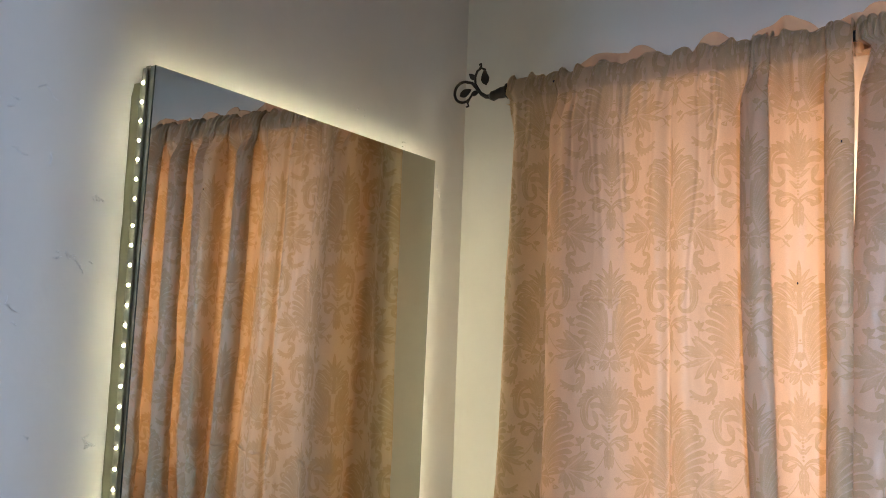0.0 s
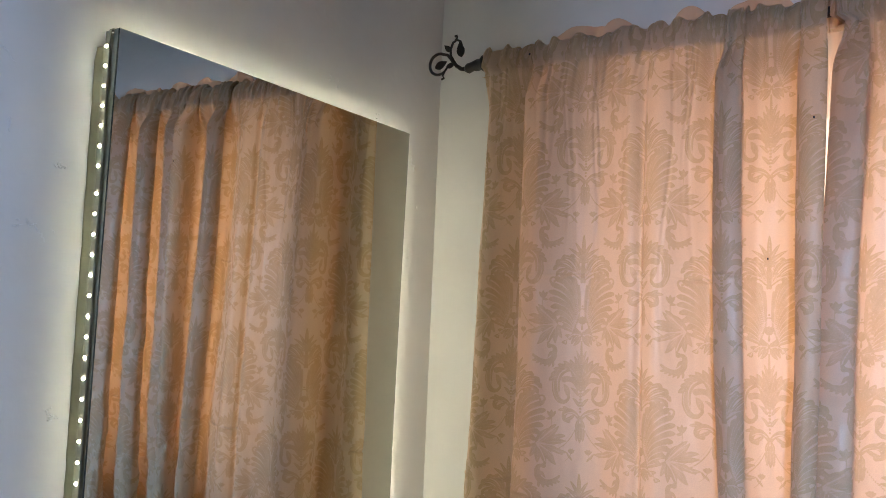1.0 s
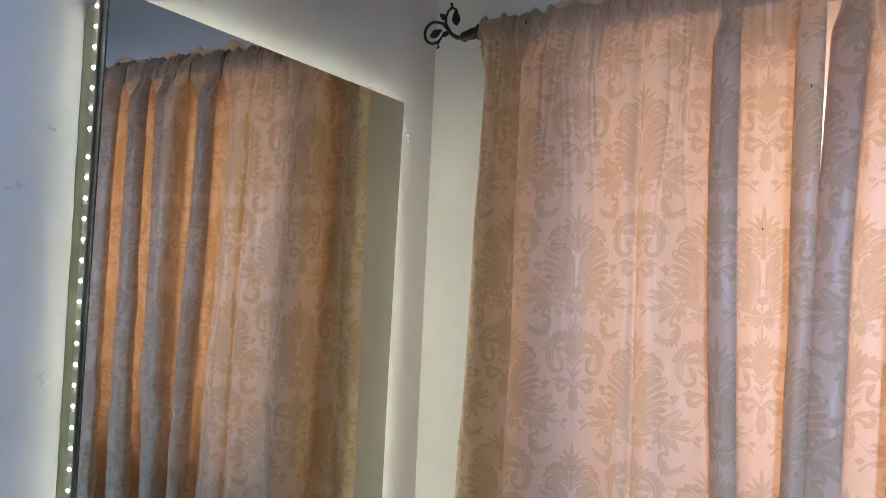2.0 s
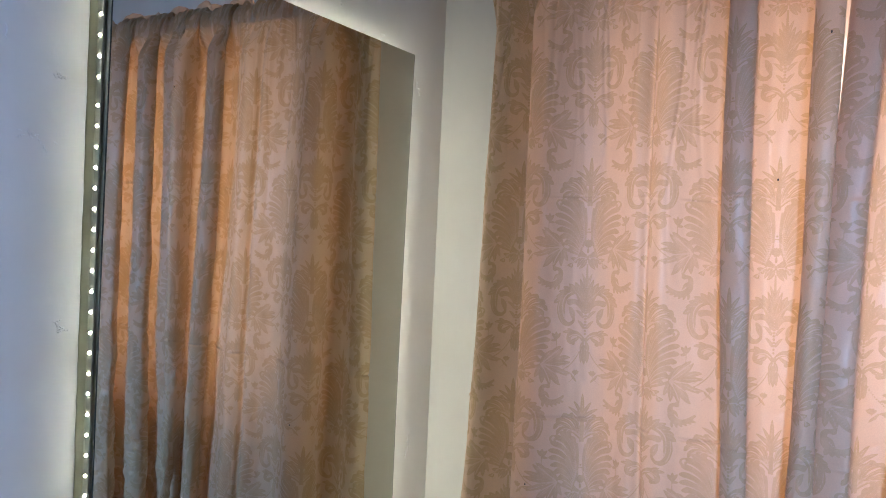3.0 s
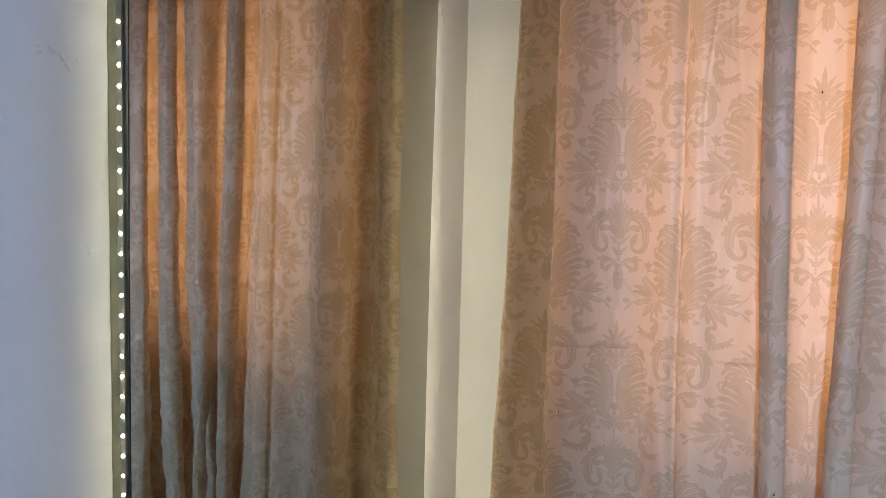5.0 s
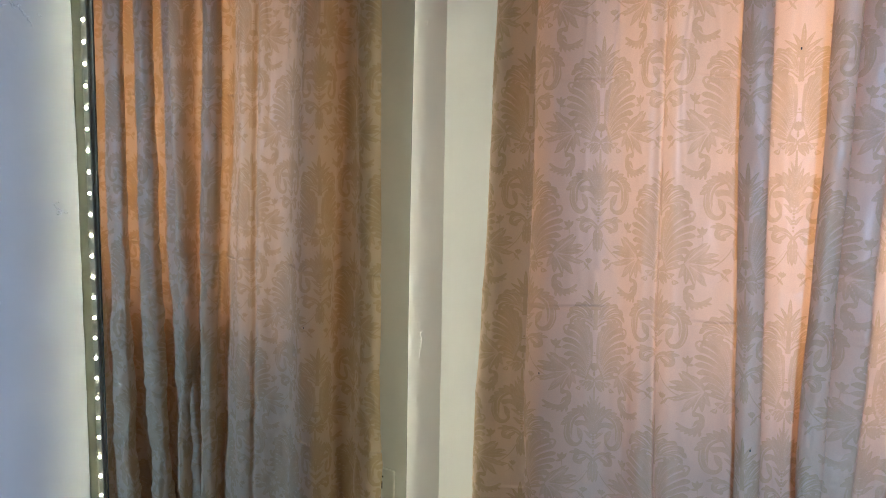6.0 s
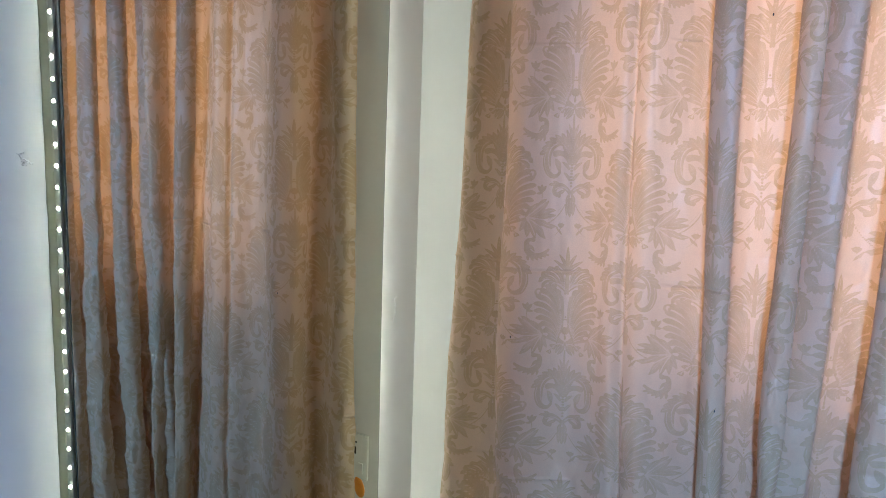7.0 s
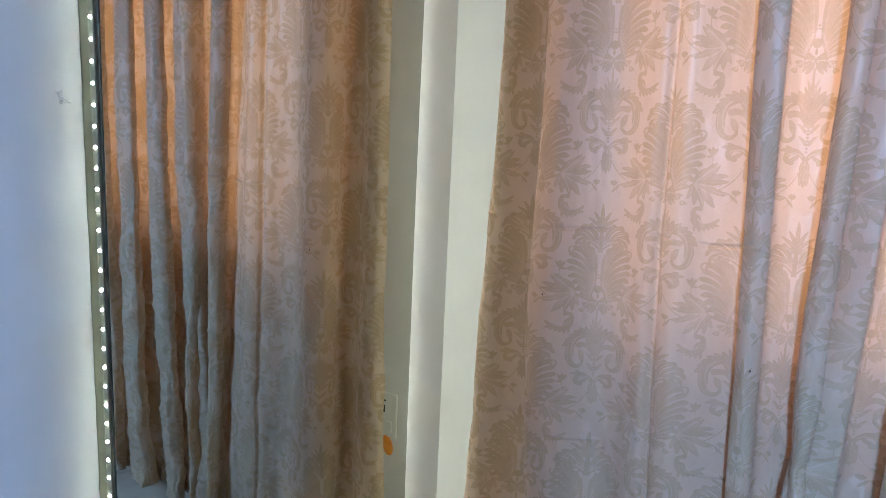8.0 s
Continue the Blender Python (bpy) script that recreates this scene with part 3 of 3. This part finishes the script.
def lining():
    """The sheer curtain next to the window, whose gathered heading stands up behind the rod."""
    xs = np.arange(0.40, 1.92, 0.006)
    n = len(xs)
    rng = np.random.default_rng(5)
    lump = np.zeros(n)
    for c, half, high in ((0.47, 0.085, 0.060), (0.565, 0.050, 0.060), (0.735, 0.048, 0.062), (0.885, 0.075, 0.066), (1.02, 0.050, 0.050), (1.07, 0.045, 0.066), (1.20, 0.07, 0.06), (1.34, 0.06, 0.05), (1.47, 0.08, 0.06), (1.65, 0.07, 0.06), (1.80, 0.06, 0.06)):
        lump = np.maximum(lump, high * np.sqrt(np.clip(1 - ((xs - c) / half) ** 2, 0, 1)) * (1 + 0.05 * np.sin(xs * 75 + c * 40)))
    pleat = 0.018 * np.sin(xs * 58 + 2 * np.sin(xs * 9)) + 0.008 * np.sin(xs * 140)
    low = np.arange(0.30, 2.33, 0.02)
    y = np.repeat((-0.070 + pleat * 0.8)[None], len(low), 0)
    z = np.repeat(low[:, None], n, 1)
    f = np.linspace(0, 1, 14)[1:, None]
    top = 2.345 + lump
    zr = 2.33 + (top - 2.33)[None] * np.sin(np.minimum(f * 1.7, 1.0) * math.pi / 2) - 0.03 * np.clip(f - 0.6, 0, 1) * 2.0
    yr = (-0.085 + pleat * 0.6)[None] * (1 - f) + (-0.045 + 0.010 * np.sin(xs * 90))[None] * f - 0.018 * np.sin(f * math.pi)
    pts = np.stack([np.repeat(xs[None], len(low) + len(f), 0), np.vstack([y, yr]), np.vstack([z, zr])], -1)
    root = tagged(new("sheer_curtain", grid_mesh("sheer_curtain", pts[: len(low)], SHEER)), "sheer peach curtain with a gathered heading, behind the damask", "curtain")
    frill = tagged(new("frill", grid_mesh("frill", pts[len(low) - 1 :], SHEER)), "peach frill standing up behind the rod")
    frill.parent = root


lining()


# ---- curtain rod ----
def leaf_blade(x, z, angle, length, width, y=0.0):
    """A flat pointed iron leaf, two to three millimetres thick, in the plane of the scroll."""
    bm = bmesh.new()
    a = radians(angle)
    d, s = Vector((math.cos(a), 0, math.sin(a))), Vector((-math.sin(a), 0, math.cos(a)))
    n = 8
    outline = []
    for k in range(n + 1):
        f = k / n
        r = width * math.sin(math.pi * f**0.8) * 0.5
        outline.append((f, r))
    ring = [Vector((x, 0, z)) + d * length * f + s * r for f, r in outline] + [Vector((x, 0, z)) + d * length * f - s * r for f, r in outline[-2:0:-1]]
    front = [bm.verts.new(p + Vector((0, y - 0.0016, 0))) for p in ring]
    back = [bm.verts.new(p + Vector((0, y + 0.0016, 0))) for p in ring]
    bm.faces.new(front)
    bm.faces.new(back[::-1])
    for k in range(len(ring)):
        j = (k + 1) % len(ring)
        bm.faces.new((front[k], back[k], back[j], front[j]))
    bmesh.ops.recalc_face_normals(bm, faces=bm.faces)
    return bm


def arc(cx, cz, r, a0, a1, n=22, grow=0.0):
    return [(cx + (r + grow * k / n) * math.cos(radians(a0 + (a1 - a0) * k / n)), ROD_Y, cz + (r + grow * k / n) * math.sin(radians(a0 + (a1 - a0) * k / n))) for k in range(n + 1)]


def curtain_rod():
    root = tagged(part("curtain_rod", tube([(0.226, ROD_Y, ROD_Z), (1.0, ROD_Y, ROD_Z), (1.97, ROD_Y, ROD_Z)], 0.0115, 16), IRON, smooth=True),
                  "black iron curtain rod with scrolled leaf finial", "curtain rod")
    R = ROD_Z
    part("collar", tube([(0.234, ROD_Y, R), (0.230, ROD_Y, R), (0.222, ROD_Y, R), (0.218, ROD_Y, R), (0.205, ROD_Y, R - 0.002), (0.190, ROD_Y, R - 0.004), (0.176, ROD_Y, R - 0.008), (0.168, ROD_Y, R - 0.009)],
                        [0.013, 0.021, 0.021, 0.014, 0.0155, 0.0125, 0.0135, 0.008], 16), IRON, root, smooth=True)
    cx, cz, r = 0.083, R + 0.016, 0.029
    stem = [(0.170, ROD_Y, R - 0.008), (0.155, ROD_Y, R - 0.006), (0.140, ROD_Y, R + 0.004), (0.126, ROD_Y, R + 0.020), (0.110, ROD_Y, R + 0.038)]
    loop = arc(cx, cz, r, 62, 340, 30)
    scroll = part("finial", tube(stem + loop, [0.0062, 0.0058, 0.0052, 0.0046, 0.0042] + [0.0040] * 20 + list(np.linspace(0.0040, 0.0026, 11)), 10), IRON, root, "black scrolled finial with leaves", True)
    upper = [(0.134, ROD_Y, R + 0.012), (0.120, ROD_Y, R + 0.034), (0.119, ROD_Y, R + 0.054), (0.126, ROD_Y, R + 0.070), (0.138, ROD_Y, R + 0.076), (0.150, ROD_Y, R + 0.070), (0.154, ROD_Y, R + 0.060)]
    part("tendril", tube(upper, [0.0042, 0.0038, 0.0034, 0.0032, 0.0030, 0.0028, 0.0024], 8), IRON, scroll, smooth=True)
    part("tendril", tube([(0.132, ROD_Y, R + 0.074), (0.138, ROD_Y, R + 0.082), (0.137, ROD_Y, R + 0.088), (0.131, ROD_Y, R + 0.086)], [0.0028, 0.0026, 0.0028, 0.0034], 8), IRON, scroll, smooth=True)
    part("tendril", tube([(cx + 0.022, ROD_Y, cz - 0.018), (cx + 0.014, ROD_Y, cz - 0.033), (cx + 0.018, ROD_Y, cz - 0.041), (cx + 0.011, ROD_Y, cz - 0.043)], [0.0028, 0.0026, 0.0028, 0.0034], 8), IRON, scroll, smooth=True)
    part("leaf", leaf_blade(cx - 0.012, cz - 0.010, 22, 0.040, 0.022, ROD_Y), IRON, scroll)
    part("leaf", leaf_blade(0.154, R + 0.026, 100, 0.044, 0.024, ROD_Y), IRON, scroll)
    part("leaf", leaf_blade(0.121, R + 0.046, 138, 0.030, 0.015, ROD_Y), IRON, scroll)
    part("leaf", leaf_blade(cx + 0.024, cz - 0.012, 18, 0.030, 0.014, ROD_Y), IRON, scroll)
    for bx in (0.30, 1.88):
        part("bracket", box(bx - 0.006, ROD_Y, ROD_Z - 0.018, bx + 0.006, 0.0, ROD_Z - 0.012, 0.001), IRON, root)
        part("bracket", box(bx - 0.014, -0.006, ROD_Z - 0.050, bx + 0.014, 0.0, ROD_Z + 0.020, 0.001), IRON, root)
    return root


curtain_rod()

# ---- lit mirror ----
MX, MY0, MY1, MZ0, MZ1 = 0.0542, -1.072, -0.230, 0.16, 2.13


def led_dome():
    """The round lens of one LED, facing -y; on the strip it leans towards the wall."""
    bm, rings = bmesh.new(), []
    for r, h in ((0.0026, 0.0), (0.0026, 0.0022), (0.0021, 0.0036), (0.0012, 0.0043)):
        rings.append([bm.verts.new((r * math.cos(math.tau * k / 12), -h, r * math.sin(math.tau * k / 12))) for k in range(12)])
    for one, two in zip(rings, rings[1:]):
        for k in range(12):
            bm.faces.new((one[k], one[(k + 1) % 12], two[(k + 1) % 12], two[k]))
    bm.faces.new(rings[-1])
    bmesh.ops.recalc_face_normals(bm, faces=bm.faces)
    return bm


def lit_mirror():
    root = tagged(part("wall_mirror", box(0.026, MY0 + 0.004, MZ0 + 0.004, 0.0440, MY1 - 0.004, MZ1 - 0.004), BACK),
                  "tall frameless wall mirror edged with warm white LED strip", "mirror")
    # the glass bows a little towards its top
    bm, rings = bmesh.new(), []
    for k in range(41):
        z = MZ0 + (MZ1 - MZ0) * k / 40
        x = 0.0478 + 0.0110 * max(0.0, (z - 1.05) / 1.08) ** 1.8
        rings.append([bm.verts.new(v) for v in ((0.0448, MY0, z), (x - 0.0032, MY0, z), (x - 0.0006, MY0, z), (x, MY0 + 0.0008, z), (x, MY1 - 0.0032, z), (x - 0.0012, MY1, z), (0.0448, MY1, z))])
    for one, two in zip(rings, rings[1:]):
        for k in range(7):
            f = bm.faces.new((one[k], one[(k + 1) % 7], two[(k + 1) % 7], two[k]))
            f.material_index, f.smooth = {0: (2, False), 3: (0, True)}.get(k, (1, False))
    for ring in (rings[0], rings[-1]):
        bm.faces.new(ring).material_index = 1
    bmesh.ops.recalc_face_normals(bm, faces=bm.faces)
    for e in bm.edges:
        if len({f.material_index for f in e.link_faces}) > 1:
            e.smooth = False
    glass = part("mirror_glass", bm, MIRROR, root, "dark-edged silvered mirror glass")
    glass.data.materials.append(EDGE)
    glass.data.materials.append(SEAL)
    # battens between the glass and the wall, a little short at the top
    BY0, BY1, BZ_0, BZ_1 = MY0 + 0.002, MY1 - 0.004, MZ0 + 0.012, MZ1 - 0.024
    for a, b, c, d in ((BY0, BY0 + 0.04, BZ_0, BZ_1), (BY1 - 0.04, BY1, BZ_0, BZ_1), (BY0 + 0.04, BY1 - 0.04, BZ_1 - 0.04, BZ_1), (BY0 + 0.04, BY1 - 0.04, BZ_0, BZ_0 + 0.04)):
        part("back_batten", box(0.0, a, c, 0.0256, b, d, 0.001), BACK, root, "olive painted wooden batten")
    # added flare along the wall, shaped to catch the LEDs' glow
    bm, ends = bmesh.new(), []
    rng = np.random.default_rng(4)
    for k in range(81):
        z = BZ_0 + (BZ_1 - BZ_0) * k / 80
        swell = (0.0055 + 0.0006 * rng.uniform(-1, 1)) * min(1.0, 0.35 + (BZ_1 - z) / 0.03)
        ends.append([bm.verts.new(v) for v in ((0.0, BY0 + 0.001, z), (0.0, BY0 - swell, z), (0.0030, BY0 - 0.86 * swell, z), (0.0075, BY0 - 0.5 * swell, z), (0.0125, BY0 - 0.15 * swell, z), (0.0160, BY0 + 0.001, z))])
    for one, two in zip(ends, ends[1:]):
        for k in range(6):
            bm.faces.new((one[k], one[(k + 1) % 6], two[(k + 1) % 6], two[k]))
    bm.faces.new(ends[0])
    bm.faces.new(ends[-1][::-1])
    bmesh.ops.recalc_face_normals(bm, faces=bm.faces)
    part("wall_flare", bm, BACK, root, "olive flare along the wall, added to catch the LED light", True)
    x0, x1, xm, pitch = 0.0270, 0.0390, 0.0330, 1 / 30
    for side, start, length, turn in (("left", (MY0, MZ0), MZ1 - MZ0, -35), ("right", (MY1, MZ0), MZ1 - MZ0, 188), ("top", (MY0, MZ1), MY1 - MY0, -90), ("bottom", (MY0, MZ0), MY1 - MY0, 90)):
        upright, led = side in ("left", "right"), None
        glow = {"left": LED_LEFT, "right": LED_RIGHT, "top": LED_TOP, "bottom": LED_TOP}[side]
        if upright:
            out = -0.0035 if side == "left" else 0.0035
            y = start[0]
            lo, hi = sorted((y, y + out))
            tape = part("led_strip", box(x0, lo, MZ0 + 0.002, x1, hi, MZ1 - 0.002, 0.001), TAPE, root, "milky silicone LED strip, lit")
        else:
            out = 0.0035 if side == "top" else -0.0035
            lo, hi = sorted((start[1], start[1] + out))
            tape = part("led_strip", box(x0, MY0 + 0.002, lo, x1, MY1 - 0.002, hi, 0.001), TAPE, root, "milky silicone LED strip, lit")
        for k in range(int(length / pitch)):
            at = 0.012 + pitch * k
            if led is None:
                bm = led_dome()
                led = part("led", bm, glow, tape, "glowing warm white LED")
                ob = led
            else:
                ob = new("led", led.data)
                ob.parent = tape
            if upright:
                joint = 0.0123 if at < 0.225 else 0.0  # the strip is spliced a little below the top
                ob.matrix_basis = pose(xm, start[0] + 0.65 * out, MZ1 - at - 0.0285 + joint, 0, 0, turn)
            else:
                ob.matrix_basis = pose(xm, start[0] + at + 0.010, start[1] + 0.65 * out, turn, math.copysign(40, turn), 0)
    return root


lit_mirror()


# ---- wall socket with its orange tag ----
def wall_socket():
    root = tagged(part("wall_socket", box(0.256, -0.009, 0.485, 0.342, 0.0, 0.632, 0.003), WHITE), "white plastic wall socket beside the curtain", "wall socket")
    part("slot", box(0.297, -0.0105, 0.603, 0.311, -0.0088, 0.608), BLACK, root)
    part("slot", box(0.300, -0.0105, 0.566, 0.306, -0.0088, 0.590), BLACK, root)
    part("rocker", box(0.272, -0.013, 0.505, 0.290, -0.0088, 0.540, 0.001), WHITE, root)
    return root


def orange_tag():
    bm = bmesh.new()
    bmesh.ops.create_uvsphere(bm, u_segments=20, v_segments=12, radius=1.0)
    for v in bm.verts:
        v.co = Vector((v.co.x * 0.020 * (1 - 0.15 * v.co.z), v.co.y * 0.006, v.co.z * 0.036))
    me = part("cable_tag", bm, ORANGE, None, "", True)
    me.matrix_world = pose(0.288, -0.0065, 0.458, 0, 14, 0)
    tagged(me, "orange oval plastic tag hung below the socket", "tag")
    part("cord", tube([(0.0, 0, 0.034), (-0.010, 0.001, 0.050), (-0.020, 0.002, 0.064)], 0.0012, 6), WHITE, me)
    return me


wall_socket()
orange_tag()


# ---- chips and scars in the plaster ----
def scar(y, z, size, angle, seed):
    """A small ridge of chipped plaster on the mirror's wall."""
    rng = np.random.default_rng(seed)
    bm = bmesh.new()
    n = 7
    a = radians(angle)
    path = [(0.0004, y + (k / n - 0.5) * size * math.cos(a) + rng.uniform(-1, 1) * size * 0.16, z + (k / n - 0.5) * size * math.sin(a) + rng.uniform(-1, 1) * size * 0.16) for k in range(n + 1)]
    tube(path, [0.0005 + 0.0009 * math.sin(math.pi * k / n) * rng.uniform(0.5, 1.2) for k in range(n + 1)], 6, bm)
    tagged(part("plaster_scar", bm, CHIP, None, "", True), "small chipped ridge in the white wall paint", "wall scar", "scars in the wall paint")


# one long ridge each, then clusters of flecks: place, spread, how many
RIDGES = ((-1.217, 2.054, 0.034, -28), (-1.262, 2.030, 0.016, -5), (-1.268, 2.016, 0.012, 10), (-1.248, 1.950, 0.026, -30), (-1.205, 1.946, 0.024, 86), (-1.245, 1.716, 0.030, -60),
          (-1.238, 1.690, 0.012, -35), (-1.275, 1.775, 0.018, 70), (-0.096, 1.952, 0.012, 80), (-0.103, 1.090, 0.045, 82), (-0.109, 1.060, 0.028, 65), (-0.125, 2.070, 0.050, -70), (-1.204, 1.518, 0.010, -40))
CLUSTERS = ((-1.164, 1.796, 0.020, 5), (-1.138, 1.783, 0.014, 3), (-1.117, 1.899, 0.009, 4), (-1.132, 1.893, 0.009, 2), (-1.098, 1.494, 0.012, 5), (-1.110, 1.505, 0.006, 2), (-0.470, 2.207, 0.022, 4), (-0.300, 2.170, 0.016, 3))
pick = random.Random(12)
flecks = list(RIDGES)
for y, z, spread, count in CLUSTERS:
    flecks += [(y + pick.uniform(-1, 1) * spread, z + pick.uniform(-0.6, 0.6) * spread, pick.uniform(0.007, 0.018), pick.uniform(-70, 20)) for _ in range(count)]
for k, (y, z, size, angle) in enumerate(flecks):
    scar(y, z, size, angle, k)

# ---- floor tiles ----
tile_mesh = mesh_from(box(-0.1985, -0.1985, -0.010, 0.1985, 0.1985, 0.0, 0.0015), "floor_tile", TILE)
for i in range(9):
    for j in range(10):
        x, y = 0.16 + 0.4 * i, -0.13 - 0.4 * j
        if x < RX + 0.1 and y > RY - 0.1:
            ob = new("floor_tile", tile_mesh)
            ob.parent = FLOOR
            ob.location = (x, y, 0)
